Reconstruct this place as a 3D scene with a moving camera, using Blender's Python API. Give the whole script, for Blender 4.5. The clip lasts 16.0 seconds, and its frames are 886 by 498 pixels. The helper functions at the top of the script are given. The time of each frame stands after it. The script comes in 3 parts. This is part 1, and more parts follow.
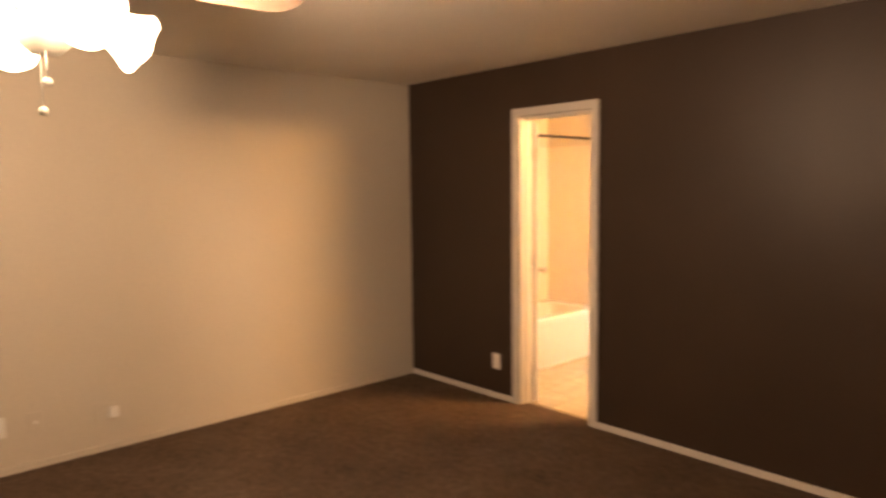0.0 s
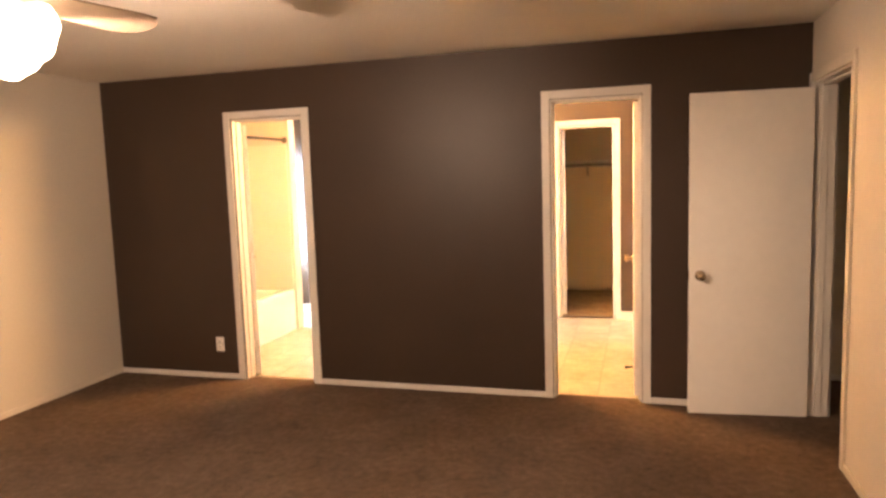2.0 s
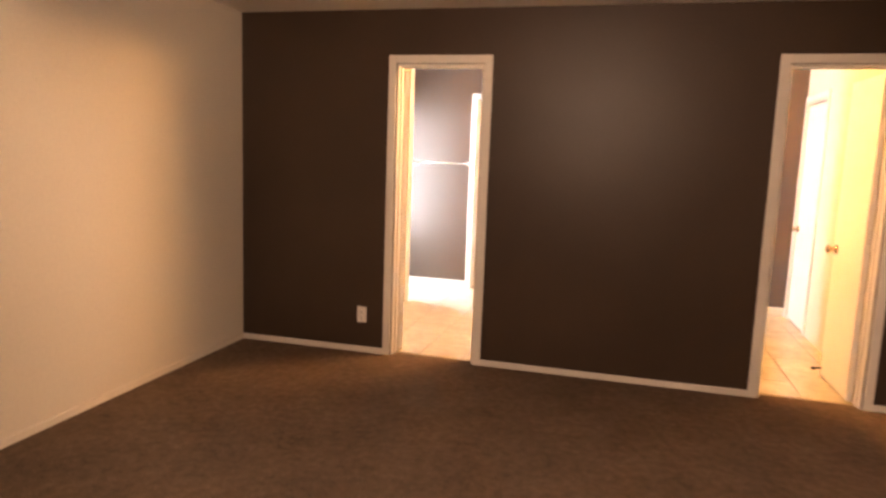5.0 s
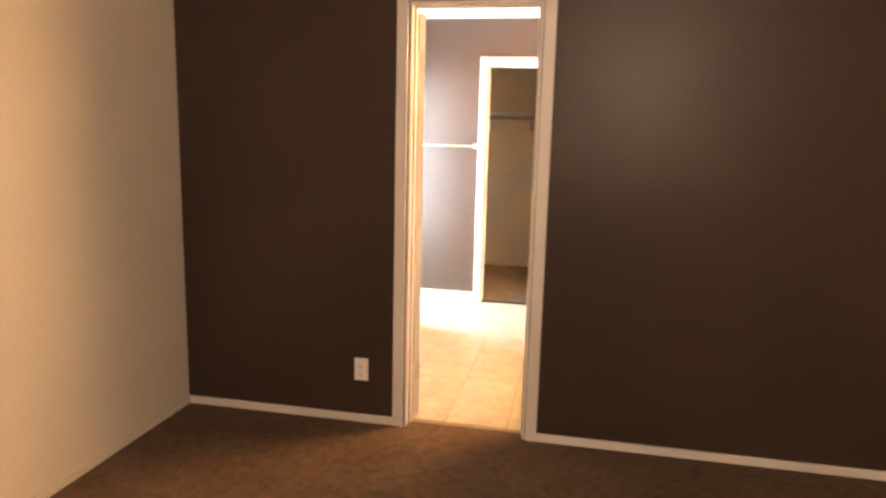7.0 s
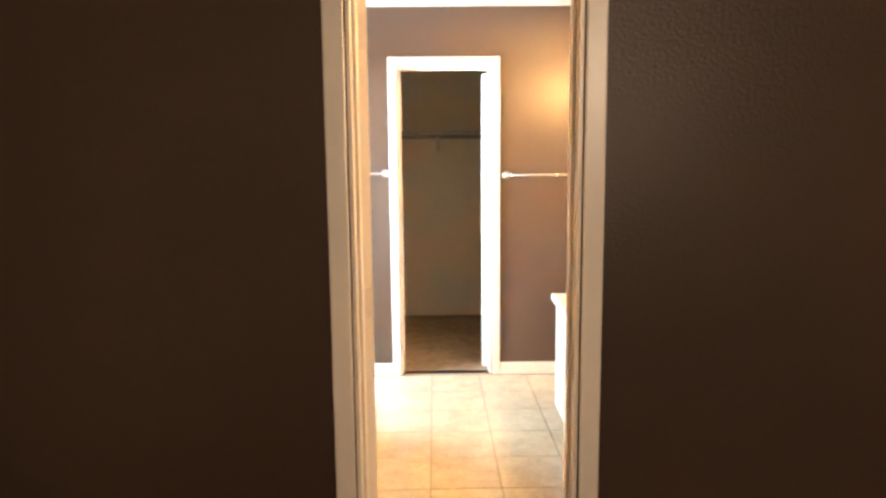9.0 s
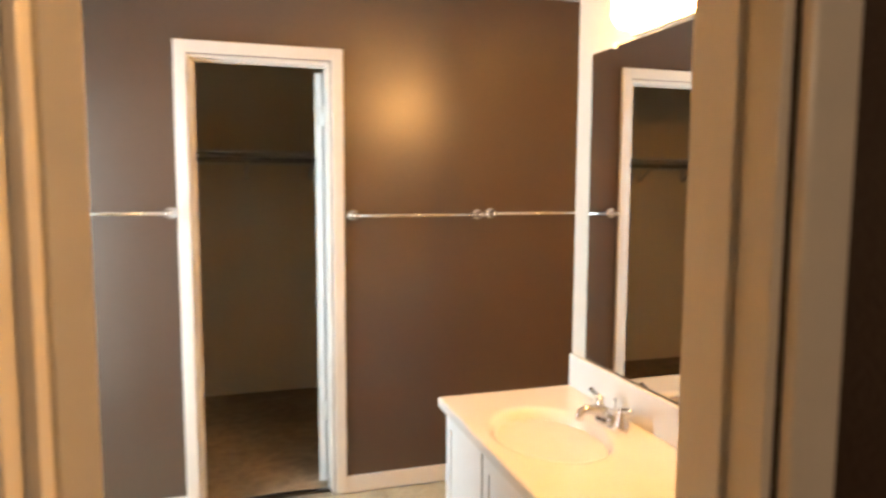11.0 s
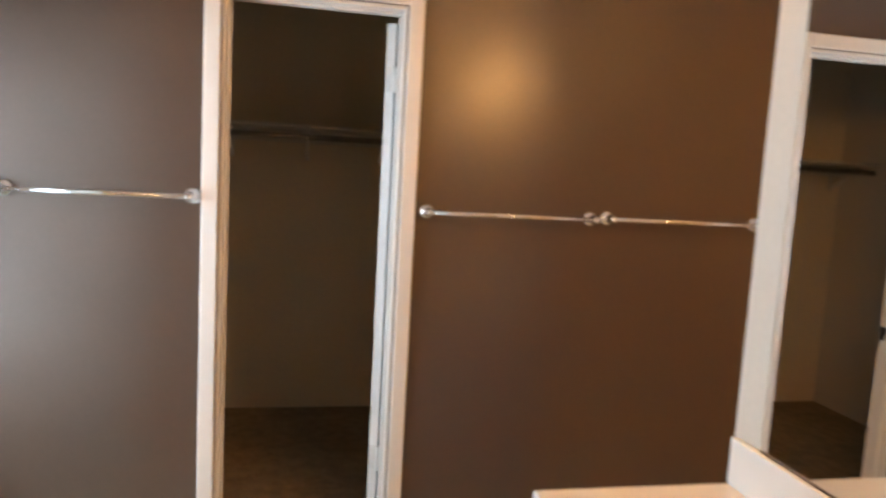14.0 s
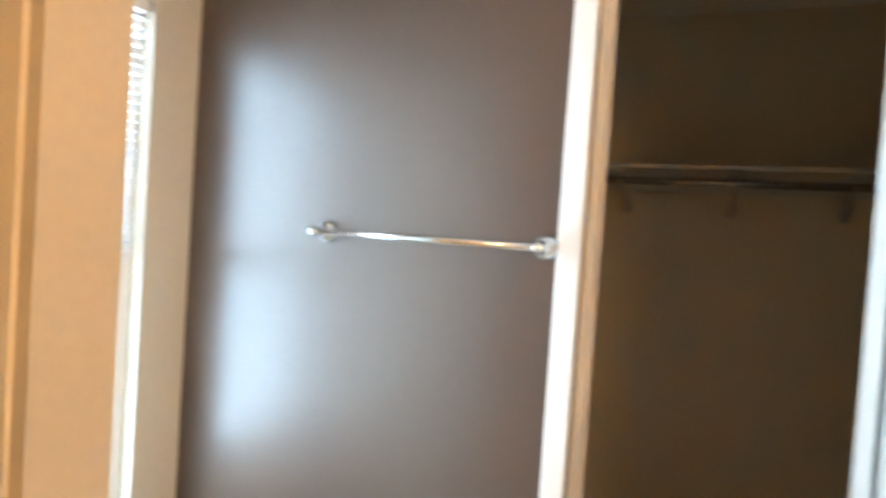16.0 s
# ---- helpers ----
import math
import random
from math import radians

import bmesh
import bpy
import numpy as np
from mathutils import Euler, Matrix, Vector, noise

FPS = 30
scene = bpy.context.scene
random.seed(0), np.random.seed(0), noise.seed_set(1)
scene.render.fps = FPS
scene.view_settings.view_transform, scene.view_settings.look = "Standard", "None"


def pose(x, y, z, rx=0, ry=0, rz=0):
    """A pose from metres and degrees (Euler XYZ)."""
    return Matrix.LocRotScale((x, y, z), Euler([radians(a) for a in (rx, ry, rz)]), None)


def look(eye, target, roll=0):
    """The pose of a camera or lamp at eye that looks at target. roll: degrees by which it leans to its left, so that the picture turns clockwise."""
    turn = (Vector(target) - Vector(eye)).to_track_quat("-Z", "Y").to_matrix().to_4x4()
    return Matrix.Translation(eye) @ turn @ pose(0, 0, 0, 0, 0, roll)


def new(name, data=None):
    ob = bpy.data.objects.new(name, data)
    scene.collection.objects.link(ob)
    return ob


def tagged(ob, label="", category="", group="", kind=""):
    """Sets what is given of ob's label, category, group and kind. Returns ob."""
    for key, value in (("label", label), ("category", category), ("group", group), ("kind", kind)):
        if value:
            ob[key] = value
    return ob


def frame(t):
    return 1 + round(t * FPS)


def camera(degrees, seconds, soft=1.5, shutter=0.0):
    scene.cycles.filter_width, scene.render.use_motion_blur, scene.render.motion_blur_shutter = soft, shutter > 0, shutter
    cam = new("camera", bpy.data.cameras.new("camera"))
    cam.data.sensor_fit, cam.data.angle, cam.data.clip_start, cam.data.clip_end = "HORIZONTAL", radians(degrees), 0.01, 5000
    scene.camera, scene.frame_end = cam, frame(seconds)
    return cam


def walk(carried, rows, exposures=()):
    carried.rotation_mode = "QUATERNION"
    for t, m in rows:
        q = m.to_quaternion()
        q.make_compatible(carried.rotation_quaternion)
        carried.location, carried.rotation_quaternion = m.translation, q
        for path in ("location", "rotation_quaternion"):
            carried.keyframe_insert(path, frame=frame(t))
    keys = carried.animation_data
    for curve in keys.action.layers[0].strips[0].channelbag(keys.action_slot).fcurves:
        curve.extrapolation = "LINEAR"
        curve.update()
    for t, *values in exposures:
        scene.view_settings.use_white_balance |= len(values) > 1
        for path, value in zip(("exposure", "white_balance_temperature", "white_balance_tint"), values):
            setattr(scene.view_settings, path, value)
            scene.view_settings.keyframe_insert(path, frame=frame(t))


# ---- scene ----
cam = camera(66.8, 16.0, soft=2.7, shutter=0.5)
PATH = [
    (0, (4.317, -3.585, 1.574), (2.847, -2.242, 1.391), -0.73),
    (0.5, (4.373, -3.935, 1.560), (3.253, -2.289, 1.372), 0.22),
    (1, (4.418, -4.113, 1.558), (3.511, -2.340, 1.369), -0.55),
    (1.5, (4.315, -4.343, 1.558), (3.628, -2.479, 1.329), -1.39),
    (2, (4.193, -4.585, 1.563), (3.637, -2.675, 1.350), -1.86),
    (2.5, (4.145, -4.880, 1.554), (3.576, -2.975, 1.330), 0.28),
    (3, (3.946, -5.062, 1.520), (3.423, -3.155, 1.223), 1.81),
    (3.5, (3.601, -5.149, 1.472), (3.094, -3.232, 1.212), 0.78),
    (4, (3.294, -5.021, 1.441), (2.790, -3.104, 1.180), 1.92),
    (4.5, (3.016, -4.776, 1.430), (2.524, -2.854, 1.177), 2.47),
    (5, (2.738, -4.453, 1.441), (2.230, -2.537, 1.167), 2.10),
    (5.2, (2.642, -4.326, 1.447), (2.130, -2.410, 1.193), 1.76),
    (7.3, (1.876, -2.906, 1.458), (1.512, -0.969, 1.119), 1.26),
    (7.5, (1.789, -2.787, 1.450), (1.446, -0.842, 1.131), 1.07),
    (8, (1.604, -2.450, 1.445), (1.375, -0.482, 1.166), 0.01),
    (10.3, (1.371, -0.876, 1.468), (1.625, 1.095, 1.244), 0.89),
    (10.5, (1.379, -0.748, 1.470), (1.668, 1.222, 1.279), 0.91),
    (10.7, (1.382, -0.642, 1.476), (1.761, 1.313, 1.292), 0.59),
    (11, (1.342, -0.464, 1.495), (1.937, 1.436, 1.305), 0.26),
    (11.5, (1.310, -0.174, 1.532), (2.232, 1.592, 1.350), 0.97),
    (12, (1.407, -0.026, 1.507), (2.520, 1.616, 1.247), 2.46),
    (12.5, (1.465, 0.015, 1.494), (2.685, 1.575, 1.213), 2.38),
    (13, (1.446, 0.079, 1.488), (2.557, 1.717, 1.200), 2.13),
    (13.5, (1.480, 0.176, 1.478), (2.164, 2.039, 1.233), -0.66),
    (14, (1.483, 0.306, 1.483), (1.867, 2.257, 1.265), 3.19),
    (14.5, (1.445, 0.586, 1.505), (1.655, 2.567, 1.323), 3.97),
    (15, (1.420, 0.795, 1.500), (1.502, 2.784, 1.309), 3.26),
    (15.5, (1.434, 1.048, 1.443), (1.196, 3.030, 1.317), 2.73),
    (16, (1.470, 1.215, 1.398), (0.677, 3.050, 1.334), 3.86),
]
walk(cam, [(t, look(eye, target, roll)) for t, eye, target, roll in PATH], [
    (0.0, 0.32, 7050, 19), (1.0, 0.72, 6800, 19), (2.5, 0.92, 6200, 19), (3.5, 0.75, 6100, 19), (4.2, 0.62, 6250, 19), (5.2, 0.40, 6800, 25), (8.0, 0.68, 6050, 13),
    (10.3, -0.46, 6400, 11), (10.7, -0.54, 6450, 11), (11.3, -1.20, 7400, 15), (12.0, -1.28, 7900, 17), (12.5, -1.16, 8050, 18), (13.0, -1.42, 8300, 22), (13.5, -1.75, 7700, 25), (14.0, -1.50, 6600, 17),
    (14.5, -1.25, 5750, 15), (15.2, -0.98, 6300, 13), (16.0, -1.02, 6050, 8)])

# ---- world and light ----
world = bpy.data.worlds.new("sky")
scene.world = world
world.use_nodes = True
sky = world.node_tree.nodes.new("ShaderNodeTexSky")
sky.sky_type, sky.sun_disc = "NISHITA", False
sky.sun_elevation, sky.sun_rotation = radians(48), radians(120)
world.node_tree.links.new(sky.outputs[0], world.node_tree.nodes["Background"].inputs[0])
world.node_tree.nodes["Background"].inputs[1].default_value = 0.12

BULB_WATTS, VANITY_GLOW, WINDOW_WATTS = 100.0, 185.0, 170.0
WARM = (1.0, 0.70, 0.46)


def lamp(name, kind, watts, colour, m, size=0.03, size_y=None):
    data = bpy.data.lights.new(name, kind)
    data.energy, data.color = watts, colour
    if kind == "AREA":
        data.shape, data.size, data.size_y = "RECTANGLE", size, size_y or size
    else:
        data.shadow_soft_size = size
    ob = new(name, data)
    ob.matrix_world = m
    return ob


# ---- materials ----
def material(name, colour, rough=0.5, metal=0.0, grain=0.0, scale=40.0, bump=0.0, bump_scale=300.0, stain=0.0, stain_scale=2.0,
             spec=0.5, coat=0.0, random=0.0, fleck=0.0, fleck_scale=30.0):
    """A surface with fine grain, larger blotches and relief."""
    mat = bpy.data.materials.new(name)
    mat.use_nodes = True
    nt = mat.node_tree
    n, l = nt.nodes, nt.links
    b = n["Principled BSDF"]
    b.inputs["Roughness"].default_value, b.inputs["Metallic"].default_value = rough, metal
    b.inputs["Specular IOR Level"].default_value = spec
    b.inputs["Coat Weight"].default_value = coat
    co = n.new("ShaderNodeTexCoord").outputs["Object"]
    if random:
        info = n.new("ShaderNodeObjectInfo")
        add = n.new("ShaderNodeVectorMath")
        add.operation = "MULTIPLY_ADD"
        l.new(info.outputs["Random"], add.inputs[0])
        add.inputs[1].default_value = (17.0, 31.0, 13.0)
        l.new(co, add.inputs[2])
        co = add.outputs[0]
    value = None
    for amount, size, detail in ((grain, scale, 4), (fleck, fleck_scale, 5), (stain, stain_scale, 3)):
        if amount:
            t = n.new("ShaderNodeTexNoise")
            t.inputs["Scale"].default_value, t.inputs["Detail"].default_value = size, detail
            l.new(co, t.inputs["Vector"])
            r = n.new("ShaderNodeMapRange")
            r.inputs["From Min"].default_value, r.inputs["From Max"].default_value = 0.25, 0.75
            r.inputs["To Min"].default_value, r.inputs["To Max"].default_value = 1 - amount, 1 + amount
            l.new(t.outputs["Fac"], r.inputs["Value"])
            if value is None:
                value = r.outputs[0]
            else:
                m = n.new("ShaderNodeMath")
                m.operation = "MULTIPLY"
                l.new(value, m.inputs[0]), l.new(r.outputs[0], m.inputs[1])
                value = m.outputs[0]
    if random:
        r = n.new("ShaderNodeMapRange")
        r.inputs["To Min"].default_value, r.inputs["To Max"].default_value = 1 - random, 1 + random
        l.new(info.outputs["Random"], r.inputs["Value"])
        m = n.new("ShaderNodeMath")
        m.operation = "MULTIPLY"
        if value is None:
            m.inputs[0].default_value = 1
        else:
            l.new(value, m.inputs[0])
        l.new(r.outputs[0], m.inputs[1])
        value = m.outputs[0]
    if value is None:
        b.inputs["Base Color"].default_value = (*colour, 1)
    else:
        v = n.new("ShaderNodeVectorMath")
        v.operation = "SCALE"
        v.inputs[0].default_value = colour
        l.new(value, v.inputs["Scale"]), l.new(v.outputs[0], b.inputs["Base Color"])
    if bump:
        t = n.new("ShaderNodeTexNoise")
        t.inputs["Scale"].default_value, t.inputs["Detail"].default_value = bump_scale, 3
        l.new(co, t.inputs["Vector"])
        u = n.new("ShaderNodeBump")
        u.inputs["Strength"].default_value, u.inputs["Distance"].default_value = bump, 0.004
        l.new(t.outputs["Fac"], u.inputs["Height"]), l.new(u.outputs[0], b.inputs["Normal"])
    return mat


def glowing(name, colour, strength):
    mat = bpy.data.materials.new(name)
    mat.use_nodes = True
    b = mat.node_tree.nodes["Principled BSDF"]
    b.inputs["Base Color"].default_value = (0.8, 0.8, 0.8, 1)
    b.inputs["Emission Color"].default_value, b.inputs["Emission Strength"].default_value = (*colour, 1), strength
    return mat


BROWN = material("brown_paint", (0.050, 0.033, 0.023), 0.39, grain=0.06, scale=60, bump=0.42, bump_scale=95, stain=0.10, stain_scale=1.3, spec=0.27)
BATH_BROWN = material("brown_semigloss_paint", (0.066, 0.043, 0.031), 0.30, grain=0.05, scale=60, bump=0.12, bump_scale=60, stain=0.08, stain_scale=1.3, spec=0.7)
BEIGE = material("beige_paint", (0.61, 0.555, 0.46), 0.6, grain=0.03, scale=50, bump=0.15, bump_scale=90, stain=0.03, stain_scale=1.1)
# Closet walls: tan lightened and warmed, vanity light put into the colour
LIT_CLOSET_PAINT = material("lit_tan_closet_paint", (0.71, 0.60, 0.43), 0.7, grain=0.04, scale=50, bump=0.15, bump_scale=90, stain=0.06, stain_scale=1.4)
CEILING = material("ceiling_texture", (0.72, 0.68, 0.6), 0.9, grain=0.05, scale=80, bump=0.5, bump_scale=140, stain=0.03)
TRIM = material("white_gloss_paint", (0.70, 0.67, 0.62), 0.32, grain=0.02, scale=30, bump=0.05, bump_scale=60, stain=0.04, stain_scale=3)
DOOR = material("white_door_paint", (0.76, 0.74, 0.70), 0.38, grain=0.02, scale=20, bump=0.06, bump_scale=50, stain=0.03, stain_scale=2)
CARPET = material("brown_carpet", (0.110, 0.077, 0.053), 0.95, grain=0.45, scale=150, bump=1.0, bump_scale=260, stain=0.18, stain_scale=3.0, spec=0.08, fleck=0.26, fleck_scale=22)
# Same carpet as the bedroom, lightened to put the closets' light in its colour
LIT_CARPET = material("lit_brown_carpet", (0.29, 0.22, 0.145), 0.95, grain=0.35, scale=150, bump=1.0, bump_scale=260, stain=0.18, stain_scale=3.0, spec=0.08, fleck=0.22, fleck_scale=15)
TILE = material("cream_tile", (0.47, 0.42, 0.30), 0.26, grain=0.10, scale=40, bump=0.05, bump_scale=20, stain=0.06, stain_scale=3, random=0.05, fleck=0.14, fleck_scale=9)
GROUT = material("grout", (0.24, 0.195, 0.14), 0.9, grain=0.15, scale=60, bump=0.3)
CHROME = material("chrome", (0.85, 0.85, 0.86), 0.09, 1.0, grain=0.02, scale=9)
BRONZE = material("dark_steel", (0.16, 0.13, 0.11), 0.3, 1.0, grain=0.1, scale=30)
ROD = material("dull_zinc", (0.34, 0.31, 0.27), 0.38, 1.0, grain=0.1, scale=30)
NICKEL = material("worn_nickel", (0.5, 0.42, 0.32), 0.22, 1.0, grain=0.08, scale=30)
MARBLE = material("cultured_marble", (0.80, 0.76, 0.68), 0.16, grain=0.03, scale=6, stain=0.03, stain_scale=2, coat=0.3)
ENAMEL = material("white_enamel", (0.80, 0.78, 0.74), 0.15, grain=0.015, scale=8)
SURROUND = material("tub_surround", (0.76, 0.70, 0.60), 0.25, grain=0.02, scale=10, stain=0.02)
PLASTIC = material("white_plastic", (0.82, 0.80, 0.75), 0.4, grain=0.02, scale=30)
# Near-black that stands in for the shade inside slots and the vent
SLOT_SHADE = material("slot_shade", (0.03, 0.025, 0.02), 0.6, grain=0.1)
CABINET = material("white_cabinet_paint", (0.74, 0.72, 0.68), 0.4, grain=0.02, scale=25, bump=0.06, bump_scale=80, stain=0.04)
SHELF = material("white_shelf_paint", (0.62, 0.58, 0.50), 0.5, grain=0.04, scale=30, stain=0.05)
# Pale blades darkened: the shade above the lamps is in the colour
BLADE = material("shaded_fan_blade", (0.30, 0.22, 0.16), 0.5, grain=0.1, scale=25, stain=0.05)
VINYL = material("white_vinyl", (0.78, 0.78, 0.77), 0.35, grain=0.02, scale=20)
VENT = material("brown_vent_paint", (0.10, 0.065, 0.04), 0.5, grain=0.08, scale=30)
RUBBER = material("black_rubber", (0.02, 0.02, 0.02), 0.7, grain=0.1)
MIRROR = material("mirror_silver", (0.90, 0.90, 0.88), 0.0, 1.0)
GLASS = bpy.data.materials.new("window_glass")
GLASS.use_nodes = True
GLASS.node_tree.nodes["Principled BSDF"].inputs["Transmission Weight"].default_value = 1
GLASS.node_tree.nodes["Principled BSDF"].inputs["Roughness"].default_value = 0.0
GLASS.node_tree.nodes["Principled BSDF"].inputs["IOR"].default_value = 1.45
SHADE = glowing("lit_frosted_shade", (1.0, 0.74, 0.46), 16.0)
DIFFUSER = glowing("lit_acrylic", (1.0, 0.50, 0.15), VANITY_GLOW)
OUTSIDE = glowing("bright_overcast", (0.86, 0.93, 1.0), 5.0)


# ---- mesh helpers ----
def box(bm, x0, x1, y0, y1, z0, z1, mat=0, bevel=0.0):
    v = [bm.verts.new((x, y, z)) for x in (x0, x1) for y in (y0, y1) for z in (z0, z1)]
    quads = [(0, 1, 3, 2), (4, 6, 7, 5), (0, 4, 5, 1), (2, 3, 7, 6), (0, 2, 6, 4), (1, 5, 7, 3)]
    faces = [bm.faces.new([v[i] for i in q]) for q in quads]
    for f in faces:
        f.material_index = mat
    if bevel:
        edges = list({e for f in faces for e in f.edges})
        bmesh.ops.bevel(bm, geom=edges, offset=bevel, segments=2, profile=0.6, affect="EDGES", clamp_overlap=True)
    return faces


def lathe(bm, profile, m=Matrix(), steps=24, squash=(1, 1)):
    """Turns (radius, height) pairs round z, then lays them by m."""
    rings = []
    for r, h in profile:
        if r < 1e-5:
            rings.append([bm.verts.new(m @ Vector((0, 0, h)))])
        else:
            rings.append([bm.verts.new(m @ Vector((r * squash[0] * math.cos(a), r * squash[1] * math.sin(a), h)))
                          for a in (2 * math.pi * k / steps for k in range(steps))])
    for a, b in zip(rings, rings[1:]):
        for k in range(steps):
            j = (k + 1) % steps
            q = [a[k % len(a)], a[j % len(a)], b[j % len(b)], b[k % len(b)]]
            q = [v for i, v in enumerate(q) if v not in q[:i]]
            if len(q) > 2:
                bm.faces.new(q).smooth = True


def tube(bm, points, radius, steps=12):
    """A round bar along a line of points, closed at its ends; radius may be a list."""
    pts = [Vector(p) for p in points]
    rs = radius if isinstance(radius, (list, tuple)) else [radius] * len(pts)
    rings = []
    for k, p in enumerate(pts):
        way = (pts[min(k + 1, len(pts) - 1)] - pts[max(k - 1, 0)]).normalized()
        turn = way.to_track_quat("Z", "Y").to_matrix()
        rings.append([bm.verts.new(p + turn @ Vector((rs[k] * math.cos(a), rs[k] * math.sin(a), 0)))
                      for a in (2 * math.pi * j / steps for j in range(steps))])
    for a, b in zip(rings, rings[1:]):
        for k in range(steps):
            bm.faces.new((a[k], a[(k + 1) % steps], b[(k + 1) % steps], b[k])).smooth = True
    bm.faces.new(rings[0][::-1]), bm.faces.new(rings[-1])


def linked(name, bm, mats):
    bmesh.ops.recalc_face_normals(bm, faces=bm.faces)
    me = bpy.data.meshes.new(name)
    bm.to_mesh(me)
    bm.free()
    for m in mats if isinstance(mats, (list, tuple)) else [mats]:
        me.materials.append(m)
    return new(name, me)


def part(name, bm, mat, parent, label="", m=None):
    """One mesh under a thing or under a part."""
    ob = linked(name, bm, mat)
    ob.parent = parent
    if m is not None:
        ob.matrix_local = m
    return tagged(ob, label) if label else ob


def thing(name, m, label, category, group="", kind=""):
    ob = new(name)
    ob.matrix_world = m
    ob.empty_display_size = 0.1
    return tagged(ob, label, category, group, kind)


def solid(name, mat, *boxes, bevel=0.0, label="", category="", kind="structure", group=""):
    bm = bmesh.new()
    for b in boxes:
        box(bm, *b, bevel=bevel)
    return tagged(linked(name, bm, mat), label, category, group, kind)


def boxed(*boxes, bevel=0.0):
    bm = bmesh.new()
    for b in boxes:
        box(bm, *b, bevel=bevel)
    return bm


# ---- the plan, in metres ----
CEIL, CEIL_BED = 2.42, 2.41
HEAD, CASE = 2.052, 0.057           # door head, casing width
EAST = 5.205                        # bedroom's wall with the entry
WEST_B = 0.055                      # bathroom's window wall
BACK = 2.677                         # bathroom's wall with the closets
BATH_EAST = 4.345
CLOSET_END = 4.42
DOOR_A, DOOR_B = (1.190, 1.797), (3.632, 4.222)
CLOSET_A, CLOSET_B = (1.172, 1.783), (3.388, 3.966)
ENTRY = (-0.83, -0.055)
WIN_Y, WIN_Z = (1.90, 2.515), (0.582, 1.929)
WING = (1.746, 1.868)
TUB_X = 0.70


def wall(name, along, a0, a1, t0, t1, openings, mats, label):
    """A wall along x or y from a0 to a1, its faces at t0 and t1; openings: (from, to, bottom, top). mats: paint of the t0 and the t1 face."""
    bm = bmesh.new()
    us = sorted({a0, a1, *(v for o in openings for v in o[:2])})
    zs = sorted({0.0, CEIL, *(v for o in openings for v in o[2:])})
    def solid_at(i, k):
        if not (0 <= i < len(us) - 1 and 0 <= k < len(zs) - 1):
            return False
        u, z = (us[i] + us[i + 1]) / 2, (zs[k] + zs[k + 1]) / 2
        return not any(o[0] < u < o[1] and o[2] < z < o[3] for o in openings)
    def quad(*pts, mat=0):
        f = bm.faces.new([bm.verts.new((u, t, z) if along == "x" else (t, u, z)) for u, t, z in pts])
        f.material_index = mat
    for i, (u0, u1) in enumerate(zip(us, us[1:])):
        for k, (z0, z1) in enumerate(zip(zs, zs[1:])):
            if not solid_at(i, k):
                continue
            quad((u0, t0, z0), (u1, t0, z0), (u1, t0, z1), (u0, t0, z1))
            quad((u0, t1, z0), (u0, t1, z1), (u1, t1, z1), (u1, t1, z0), mat=len(mats) - 1)
            for di, dk, p in ((-1, 0, ((u0, z0), (u0, z1))), (1, 0, ((u1, z0), (u1, z1))), (0, -1, ((u0, z0), (u1, z0))), (0, 1, ((u0, z1), (u1, z1)))):
                if not solid_at(i + di, k + dk):
                    quad((p[0][0], t0, p[0][1]), (p[1][0], t0, p[1][1]), (p[1][0], t1, p[1][1]), (p[0][0], t1, p[0][1]))
    bmesh.ops.remove_doubles(bm, verts=bm.verts, dist=1e-5)
    return tagged(linked(name, bm, mats), label, "wall", kind="structure")


def wall_x(name, x0, x1, y0, y1, openings, front, back, label):
    return wall(name, "x", x0, x1, y0, y1, openings, [front, back], label)


def wall_y(name, x0, x1, y0, y1, openings, mats, label):
    return wall(name, "y", y0, y1, x0, x1, openings, mats, label)


# ---- large structure ----
solid("floor_bedroom", CARPET, (-0.12, EAST + 0.06, -6.74, 0.062, -0.06, 0.008), label="brown cut-pile carpet across the bedroom floor", category="floor")
solid("floor_hall", CARPET, (EAST + 0.06, 7.0, -6.74, 1.4, -0.06, 0.008), label="brown carpet in the hall beyond the entry", category="floor")
solid("floor_closets", LIT_CARPET, (WEST_B, 4.8, BACK + 0.06, CLOSET_END, -0.06, 0.008), label="brown carpet inside the two closets, lightened for the light there", category="floor")
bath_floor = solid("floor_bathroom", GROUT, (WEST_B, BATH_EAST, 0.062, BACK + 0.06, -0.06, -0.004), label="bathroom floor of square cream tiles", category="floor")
solid("ceiling_bedroom", CEILING, (-0.12, 5.9, -6.74, 0.0, CEIL_BED, CEIL + 0.1), label="plain off-white textured bedroom ceiling", category="ceiling")
solid("ceiling_bathroom", CEILING, (WEST_B - 0.12, 4.9, 0.06, CLOSET_END + 0.12, CEIL, CEIL + 0.1), label="plain off-white bathroom and closet ceiling", category="ceiling")
solid("ceiling_hall", CEILING, (EAST + 0.12, 7.0, -4.0, 1.4, CEIL + 0.002, CEIL + 0.11), label="plain off-white hall ceiling", category="ceiling")

